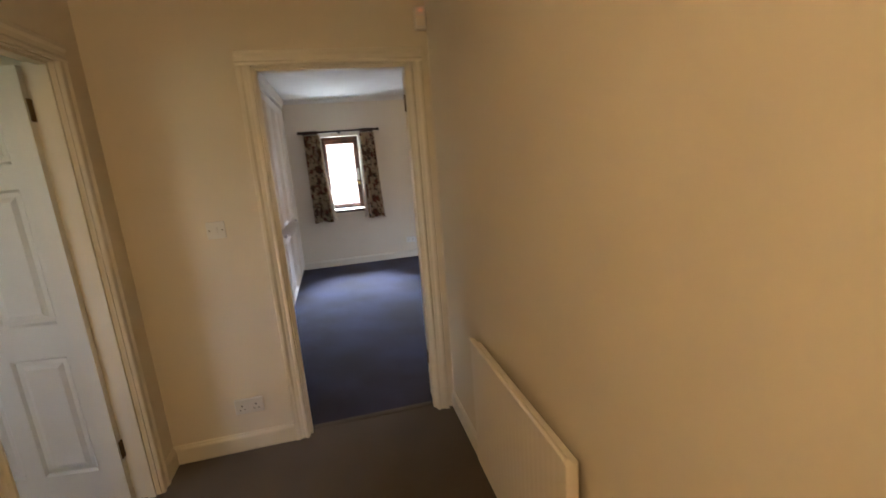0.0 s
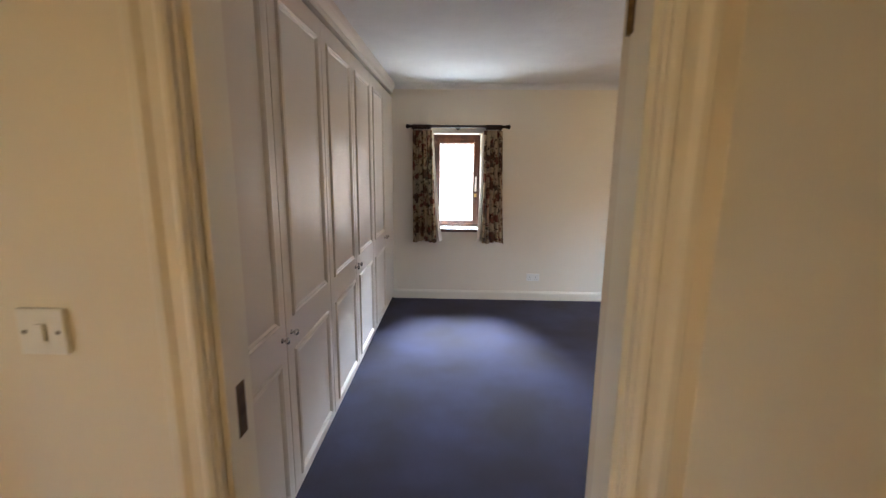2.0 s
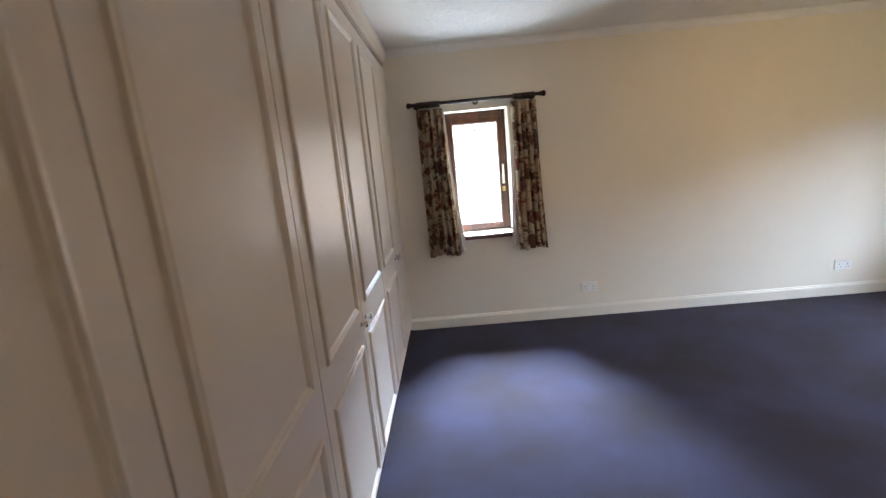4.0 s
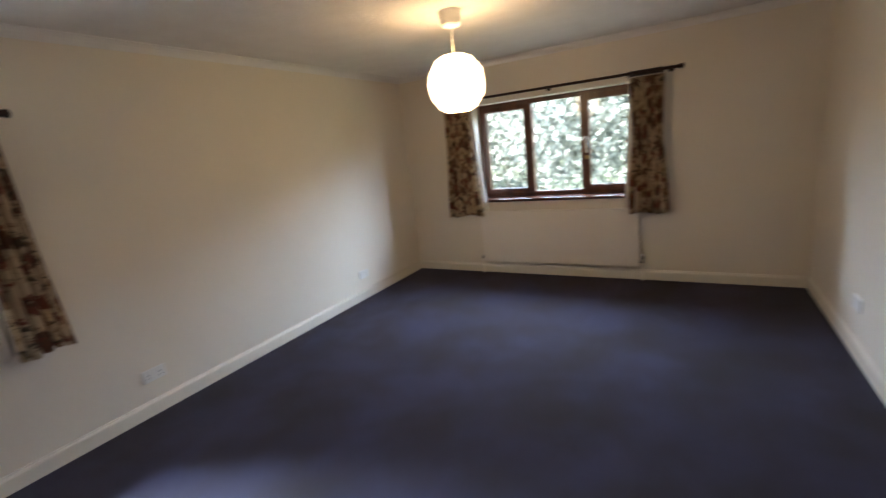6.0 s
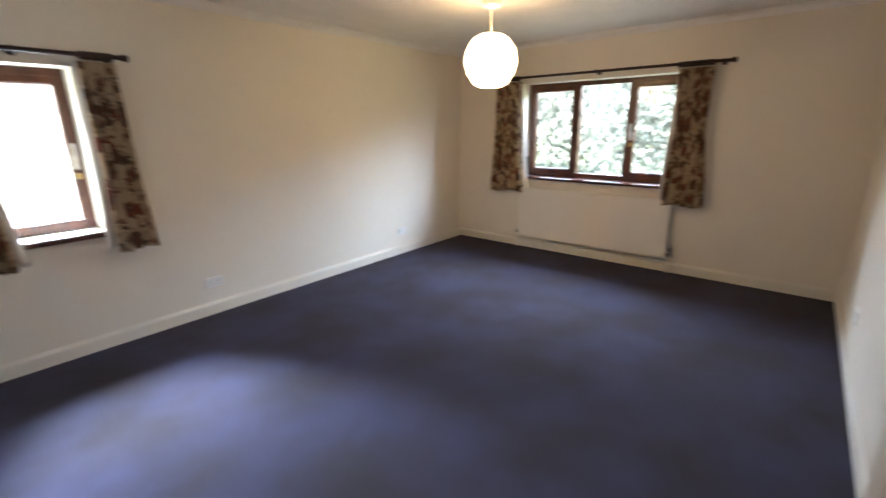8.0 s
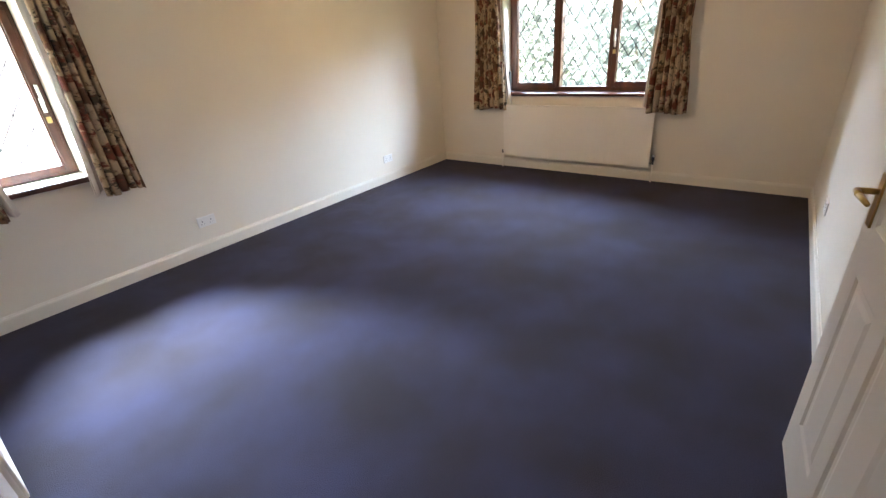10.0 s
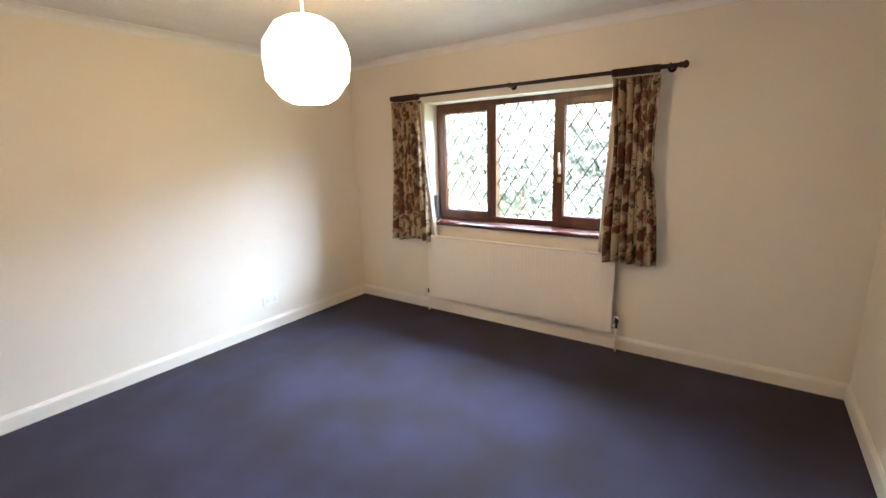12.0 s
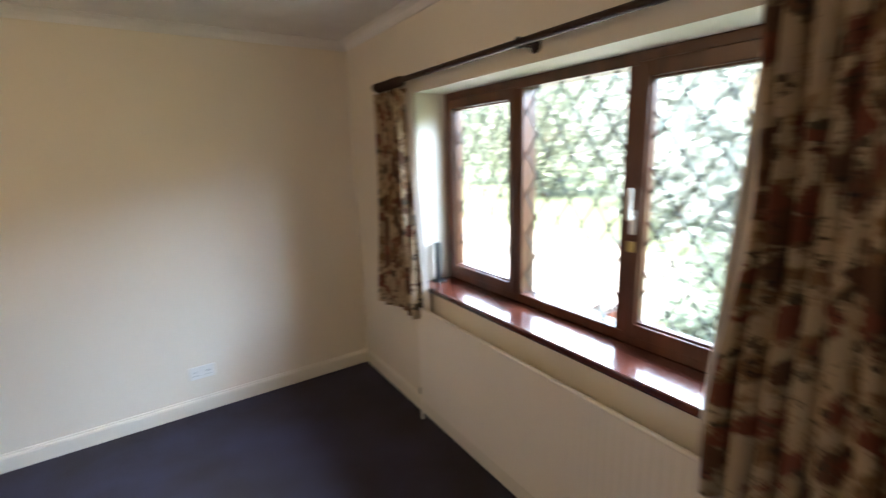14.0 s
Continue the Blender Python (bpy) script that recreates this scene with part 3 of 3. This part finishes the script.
pole(mf, 0.160, 1.275, 1.935, ((0.25, 0.42, 12), (1.02, 1.18, 12)), 0.08, "dark wooden curtain pole above the small window")
curtain(mf, (0.235, 0.455), (0.235, 0.540), 0.685, 1.895, 5, 5, "short cream, rust and green floral curtain beside the small window", 1)
curtain(mf, (0.985, 1.195), (0.960, 1.245), 0.685, 1.895, 5, 11, "short cream, rust and green floral curtain hanging at the small window", -1)


# ---- radiators ----
def radiator(m, length, z0, z1, label):
    """A flat steel panel radiator: local x along the wall, local -y towards the room, the wall at y = 0."""
    root = thing("radiator", m, label, "radiator", "radiators")
    bm = bmesh.new()
    edge = [(0.0, -0.056), (0.0, -0.072)]
    x = 0.035
    while x < length - 0.05:
        edge += [(x, -0.072), (x + 0.004, -0.0729), (x + 0.016, -0.0729), (x + 0.020, -0.072)]
        x += 0.0333
    edge += [(length, -0.072), (length, -0.056)]
    low = [bm.verts.new((px, py, z0)) for px, py in edge]
    high = [bm.verts.new((px, py, z1)) for px, py in edge]
    for k in range(len(edge)):
        q = (k + 1) % len(edge)
        bm.faces.new((low[k], low[q], high[q], high[k]))
    bm.faces.new(low)
    bm.faces.new(high[::-1])
    part("panel", bm, METAL_WHITE, root)
    bm = bmesh.new()
    box(bm, 0.01, length - 0.01, -0.054, -0.030, z0 + 0.03, z1 - 0.02)
    part("back_panel", bm, METAL_WHITE, root, bevel=0.003)
    bm = bmesh.new()
    rod(bm, (0.0, -0.070, z1 - 0.004), (length, -0.070, z1 - 0.004), 0.009, 12)
    part("top_seam", bm, METAL_WHITE, root)
    for x in (0.15, length - 0.15):
        boxes("bracket", METAL_WHITE, [(x - 0.015, x + 0.015, -0.030, -0.001, z0 + 0.08, z1 - 0.08)], root)
    return root


def radiator_pipe(root, x, z, s, head):
    bm = bmesh.new()
    rod(bm, (x, -0.055, 0.001), (x, -0.055, z), 0.0075)
    part("pipe", bm, METAL_WHITE, root, "white painted pipe", smooth=True)
    bm = bmesh.new()
    rod(bm, (x, -0.055, z - 0.012), (x, -0.055, z + 0.028), 0.012)
    rod(bm, (x, -0.055, z), (x - s * 0.045, -0.055, z), 0.010)
    valve = part("valve", bm, CHROME, root, "chrome radiator valve", smooth=False)
    if head:
        bm = bmesh.new()
        lathe(bm, [(0.014, 0), (0.019, 0.004), (0.020, 0.050), (0.016, 0.060), (0.004, 0.062)], pose(x, -0.055, z + 0.028), 16)
        part("valve_cap", bm, METAL_WHITE if head == 1 else CHROME, valve, "grey valve cap", smooth=True)


rad = radiator(pose(W, 3.04, 0, 0, 0, -90), 1.70, 0.155, 0.755, "white steel panel radiator under the wide window")
radiator_pipe(rad, 1.735, 0.20, 1, 2)
radiator_pipe(rad, -0.022, 0.19, -1, 0)
hall_rad = radiator(pose(HR, -0.85, 0, 0, 0, -90), 0.80, 0.15, 0.745, "cream steel panel radiator on the hall wall")
radiator_pipe(hall_rad, 0.835, 0.20, 1, 1)


# ---- lamps ----
LX, LY, LZ = 3.06, 2.275, 1.935
pend = thing("pendant_lamp", pose(LX, LY, 0), "lit faceted white paper globe pendant on a short cord", "pendant lamp")
bm = bmesh.new()
lathe(bm, [(0.070, H - 0.0005), (0.072, H - 0.012), (0.068, H - 0.060), (0.062, H - 0.082), (0.050, H - 0.094), (0.010, H - 0.100), (0.006, H - 0.104)], seg=20)
part("ceiling_rose", bm, PLASTIC, pend, "white plastic ceiling rose cover", smooth=False)
bm = bmesh.new()
rod(bm, (0, 0, LZ + 0.16), (0, 0, H - 0.03), 0.0035, 8)
part("cord", bm, PLASTIC, pend, "white lamp cord")
bm = bmesh.new()
R = 0.191
rings = []
prof = [(-0.93, 0.42), (-0.80, 0.66), (-0.42, 0.93), (0.0, 1.0), (0.42, 0.93), (0.80, 0.66), (0.93, 0.42)]
for k, (z, r) in enumerate(prof):
    rings.append([bm.verts.new((R * r * math.cos(2 * math.pi * (i + 0.5 * (k % 2)) / 10), R * r * math.sin(2 * math.pi * (i + 0.5 * (k % 2)) / 10), LZ + R * z)) for i in range(10)])
for k in range(len(rings) - 1):
    a, b = rings[k], rings[k + 1]
    for i in range(10):
        if k % 2 == 0:
            bm.faces.new((a[i], a[(i + 1) % 10], b[i]))
            bm.faces.new((a[(i + 1) % 10], b[(i + 1) % 10], b[i]))
        else:
            bm.faces.new((a[i], b[(i + 1) % 10], b[i]))
            bm.faces.new((a[i], a[(i + 1) % 10], b[(i + 1) % 10]))
shade = part("shade", bm, SHADE, pend, "glowing faceted paper shade")
sol = shade.modifiers.new("thickness", "SOLIDIFY")
sol.thickness = 0.0015
bm = bmesh.new()
rod(bm, (0, 0, LZ + 0.10), (0, 0, LZ + 0.165), 0.018, 12)
part("lamp_holder", bm, PLASTIC, pend, "white lamp holder")

hall_light = thing("ceiling_light", pose(-0.05, -3.0, 0), "lit opal glass dome light on the hall ceiling", "ceiling light")
bm = bmesh.new()
lathe(bm, [(0.15, H - 0.0005), (0.15, H - 0.02), (0.135, H - 0.022)], seg=24)
part("base", bm, PLASTIC, hall_light)
bm = bmesh.new()
lathe(bm, [(0.13, H - 0.022), (0.128, H - 0.05), (0.10, H - 0.085), (0.05, H - 0.105), (0.004, H - 0.11)], seg=24)
part("dome", bm, HALL_LAMP, hall_light, "glowing opal dome", smooth=True)


# ---- sockets, switches, small things ----
def socket(m, label):
    """A double power socket: local -y faces the room."""
    root = thing("wall_socket", m, label, "socket", "wall sockets")
    boxes("plate", PLASTIC, [(-0.073, 0.073, -0.010, 0, -0.043, 0.043)], root, bevel=0.003)
    for x in (-0.036, 0.036):
        bm = bmesh.new()
        box(bm, x - 0.003, x + 0.003, -0.0108, -0.0098, 0.000, 0.010)
        box(bm, x - 0.015, x - 0.008, -0.0108, -0.0098, -0.020, -0.016)
        box(bm, x + 0.008, x + 0.015, -0.0108, -0.0098, -0.020, -0.016)
        part("pin_holes", bm, BLACK, root, "dark pin holes")
        boxes("rocker", PLASTIC, [(x - 0.006, x + 0.006, -0.0135, -0.010, 0.016, 0.034)], root, bevel=0.001)
    return root


def switch(m, plate, label):
    root = thing("light_switch", m, label, "light switch", "light switches")
    boxes("plate", plate, [(-0.043, 0.043, -0.010, 0, -0.043, 0.043)], root, bevel=0.003)
    boxes("rocker", plate, [(-0.008, 0.008, -0.016, -0.010, -0.016, 0.016)], root, bevel=0.002)
    for x in (-0.03, 0.03):
        bm = bmesh.new()
        lathe(bm, [(0.004, 0), (0.004, 0.001), (0.001, 0.0012)], pose(x, -0.010, 0, 90), 10)
        part("screw", bm, CHROME, root)
    return root


socket(pose(1.606, D, 0.27), "white double power socket low on the far wall")
socket(pose(3.82, D, 0.275), "white double power socket low on the far wall near the corner")
socket(pose(3.72, N, 0.33, 0, 0, 180), "white double power socket low on the near wall")
switch(pose(-0.022, HALL_Y, 1.235), PLASTIC, "white plastic light switch beside the bedroom doorway")
socket(pose(-0.022, HALL_Y, 0.262), "white double power socket low on the hall wall")

det = thing("alarm_sensor", pose(1.096, HALL_Y, 2.195), "small white alarm sensor with red light in the hall corner", "alarm sensor")
bm = bmesh.new()
box(bm, -0.030, 0.030, -0.042, -0.001, -0.055, 0.055)
part("case", bm, PLASTIC, det, bevel=0.008)
boxes("lens", METAL_WHITE, [(-0.022, 0.022, -0.047, -0.043, -0.040, 0.005)], det, "ribbed sensor lens", 0.002)
boxes("indicator", RED_LED, [(-0.010, 0.010, -0.046, -0.043, 0.026, 0.036)], det, "glowing red indicator")
plate = boxes("strike_plate", OLD_BRASS, [(DX0 - 0.001, DX0 + 0.0015, N - 0.062, N - 0.030, 0.975, 1.09)])
tagged(plate, "dark brass strike plate on the doorway lining", "strike plate")
bm = bmesh.new()
box(bm, 5.05, 5.075, 3.02, 3.055, 0.882, 1.115)
box(bm, 5.03, 5.095, 2.99, 3.06, 0.882, 0.892)
tagged(part("sill_ornament", bm, BLACK, bevel=0.003), "slim black upright stand on the window board", "stand")
bm = bmesh.new()
box(bm, DX0 + 0.001, DX1 - 0.001, -0.112, -0.068, 0.0, 0.006)
structure(part("trim_threshold", bm, HALL_CARPET, bevel=0.003), "dull taupe carpet strip across the doorway", "threshold")


# ---- outside ----
GRASS = material("lawn", (0.15, 0.185, 0.10), 0.95, color2=(0.12, 0.15, 0.08), scale=1.5, bump=0.8, bump_scale=60, fine=0.5)
DRIVE = material("pale_gravel", (0.52, 0.49, 0.45), 0.95, color2=(0.43, 0.40, 0.37), scale=3.0, bump=0.8, bump_scale=90, fine=0.4)
BRICK = material("red_brick", (0.34, 0.12, 0.07), 0.85, color2=(0.24, 0.08, 0.05), scale=12.0, bump=0.5, bump_scale=80, fine=0.3)
BARK = material("bark", (0.14, 0.10, 0.07), 0.9, color2=(0.08, 0.06, 0.04), scale=9.0, bump=1.0, bump_scale=40)


def leaf_material(name, a, b):
    m = material(name, a, 0.55, color2=b, scale=3.0, amount=0.7)
    n, l = m.node_tree.nodes, m.node_tree.links
    geo = n.new("ShaderNodeNewGeometry")
    hsv = n.new("ShaderNodeHueSaturation")
    mr = n.new("ShaderNodeMapRange")
    mr.inputs["To Min"].default_value = 0.75
    mr.inputs["To Max"].default_value = 1.4
    l.new(geo.outputs["Random Per Island"], mr.inputs["Value"])
    l.new(mr.outputs["Result"], hsv.inputs["Value"])
    bs = n["Principled BSDF"]
    src = bs.inputs["Base Color"].links[0].from_socket
    l.new(src, hsv.inputs["Color"])
    l.new(hsv.outputs["Color"], bs.inputs["Base Color"])
    tl = n.new("ShaderNodeBsdfTranslucent")
    l.new(hsv.outputs["Color"], tl.inputs["Color"])
    ms = n.new("ShaderNodeMixShader")
    ms.inputs["Fac"].default_value = 0.4
    l.new(bs.outputs["BSDF"], ms.inputs[1])
    l.new(tl.outputs["BSDF"], ms.inputs[2])
    l.new(ms.outputs["Shader"], n["Material Output"].inputs["Surface"])
    return m


LEAF_GREEN = leaf_material("green_leaves", (0.115, 0.14, 0.105), (0.085, 0.105, 0.078))
LEAF_SILVER = leaf_material("silver_leaves", (0.20, 0.225, 0.205), (0.13, 0.15, 0.135))
LEAF_LIME = leaf_material("lime_leaves", (0.16, 0.185, 0.14), (0.12, 0.14, 0.105))

ground = boxes("ground", GRASS, [(-300, 300, -300, 300, -0.6, -0.30)])
structure(ground, "mown green lawn round the house", "lawn")
drive = boxes("pavement_drive", DRIVE, [(5.9, 11.2, 3.46, 14.0, -0.30, -0.285), (-3.0, 5.9, 4.9, 8.6, -0.30, -0.285)])
structure(drive, "pale gravel drive outside the window", "drive")


def leaves(name, centre, radii, count, size, mat, parent, seed):
    """A crown of single leaves gathered in clumps, with gaps and an uneven outline."""
    rnd = np.random.RandomState(seed)
    clumps = max(8, count // 110)
    d = rnd.normal(size=(clumps, 3))
    d /= np.linalg.norm(d, axis=1)[:, None]
    r = rnd.uniform(0.45, 1.0, (clumps, 1))
    cc = d * r * np.array(radii)
    which = rnd.randint(0, clumps, count)
    spread = np.array(radii) * 0.26
    p = np.array(centre) + cc[which] + rnd.normal(size=(count, 3)) * spread
    a = rnd.normal(size=(count, 3))
    a /= np.linalg.norm(a, axis=1)[:, None]
    b = np.cross(a, rnd.normal(size=(count, 3)))
    b /= np.linalg.norm(b, axis=1)[:, None]
    s = size * rnd.uniform(0.6, 1.3, (count, 1))
    v = np.stack([p - a * s, p + b * s * 0.45, p + a * s, p - b * s * 0.45], 1).reshape(-1, 3)
    f = np.arange(count * 4).reshape(-1, 4)
    me = bpy.data.meshes.new(name)
    me.from_pydata(v.tolist(), [], f.tolist())
    me.materials.append(mat)
    ob = new(name, me)
    ob.parent = parent
    return ob


def tree(x, y, height, radius, mat, count, size, seed, label, low=0.35):
    root = thing("tree", pose(x, y, -0.30), label, "tree", "garden trees")
    rnd = random.Random(seed)
    bm = bmesh.new()
    rod(bm, (0, 0, 0), (0.06, 0.03, height * 0.55), 0.035 * height ** 0.9 * 0.5, 10, r2=0.016 * height ** 0.9 * 0.5)
    for k in range(6):
        a = rnd.uniform(0, 6.28)
        z = height * rnd.uniform(0.25, 0.52)
        rod(bm, (0.03, 0.02, z), (radius * 0.6 * math.cos(a), radius * 0.6 * math.sin(a), z + height * 0.25), 0.03, 7, r2=0.01)
    part("trunk", bm, BARK, root, "brown bark trunk and limbs")
    leaves("crown", (0, 0, height * (1 + low) / 2), (radius, radius, height * (1 - low) / 2), count, size, mat, root, seed)
    return root


def shrub(x, y, height, radius, mat, count, size, seed, label):
    root = thing("shrub", pose(x, y, -0.30), label, "shrub", "garden shrubs")
    bm = bmesh.new()
    rnd = random.Random(seed)
    for k in range(6):
        a = rnd.uniform(0, 6.28)
        rod(bm, (0.03 * math.cos(a), 0.03 * math.sin(a), 0), (radius * 0.6 * math.cos(a), radius * 0.6 * math.sin(a), height * 0.7), 0.016, 6, r2=0.006)
    part("stems", bm, BARK, root, "brown woody stems")
    leaves("crown", (0, 0, height * 0.55), (radius, radius, height * 0.48), count, size, mat, root, seed)
    return root


tree(9.9, 2.7, 3.6, 1.6, LEAF_SILVER, 9000, 0.080, 1, "tall silver-green leafy tree close to the house", 0.05)
tree(12.8, 5.7, 4.2, 1.9, LEAF_SILVER, 8000, 0.10, 2, "silver-green leafy tree beyond the drive", 0.15)
tree(16.0, 8.0, 4.6, 2.6, LEAF_GREEN, 8000, 0.12, 3, "green leafy tree beyond the drive", 0.12)
tree(17.0, 13.5, 4.6, 2.8, LEAF_LIME, 7000, 0.12, 4, "light green leafy tree at the garden's edge", 0.10)
tree(13.8, 1.2, 4.4, 2.4, LEAF_GREEN, 7000, 0.12, 5, "green leafy tree at the garden's edge", 0.10)
tree(21.0, 20.0, 5.6, 3.6, LEAF_GREEN, 7000, 0.16, 6, "green leafy tree far down the garden", 0.08)
tree(20.0, 3.0, 5.2, 3.2, LEAF_GREEN, 7000, 0.16, 7, "green leafy tree far behind the drive", 0.08)
shrub(8.35, 2.70, 0.95, 0.60, LEAF_GREEN, 2600, 0.05, 8, "low green shrub by the drive")
shrub(7.35, 2.40, 0.62, 0.50, LEAF_LIME, 2600, 0.05, 9, "low lime-green shrub in the flower bed")
shrub(7.9, 1.65, 1.0, 0.58, LEAF_LIME, 2200, 0.05, 10, "low light green shrub in the flower bed")

edge = thing("garden_wall", pose(6.02, 3.235, -0.30), "low red brick garden wall edging the bed", "garden wall")
bm = bmesh.new()
box(bm, 0.006, 1.194, 0.006, 0.209, 0, 0.44)
part("mortar", bm, DRIVE, edge, "pale mortar core")
bm = bmesh.new()
box(bm, 0, 0.215, 0, 0.1025, 0, 0.065)
bmesh.ops.recalc_face_normals(bm, faces=bm.faces)
brick_mesh = bpy.data.meshes.new("brick")
bm.to_mesh(brick_mesh)
bm.free()
brick_mesh.materials.append(BRICK)
for c in range(6):
    for k in range(5):
        for row in (0, 0.1125):
            b = new("brick", brick_mesh)
            b.parent = edge
            b.location = (0.225 * k + (0.05 if c % 2 else 0), row, 0.075 * c)

RENDER = material("pale_pink_render", (0.52, 0.42, 0.37), 0.9, color2=(0.46, 0.36, 0.31), scale=1.5, bump=0.6, bump_scale=70)
gw = thing("boundary_wall", pose(-3.0, 8.7, -0.30), "tall pale pink rendered boundary wall across the yard", "boundary wall")
boxes("wall", RENDER, [(0, 8.6, 0, 0.2, 0, 2.3)], gw)
boxes("coping", DRIVE, [(-0.03, 8.63, -0.04, 0.24, 2.3, 2.36)], gw, "pale stone coping", 0.01)
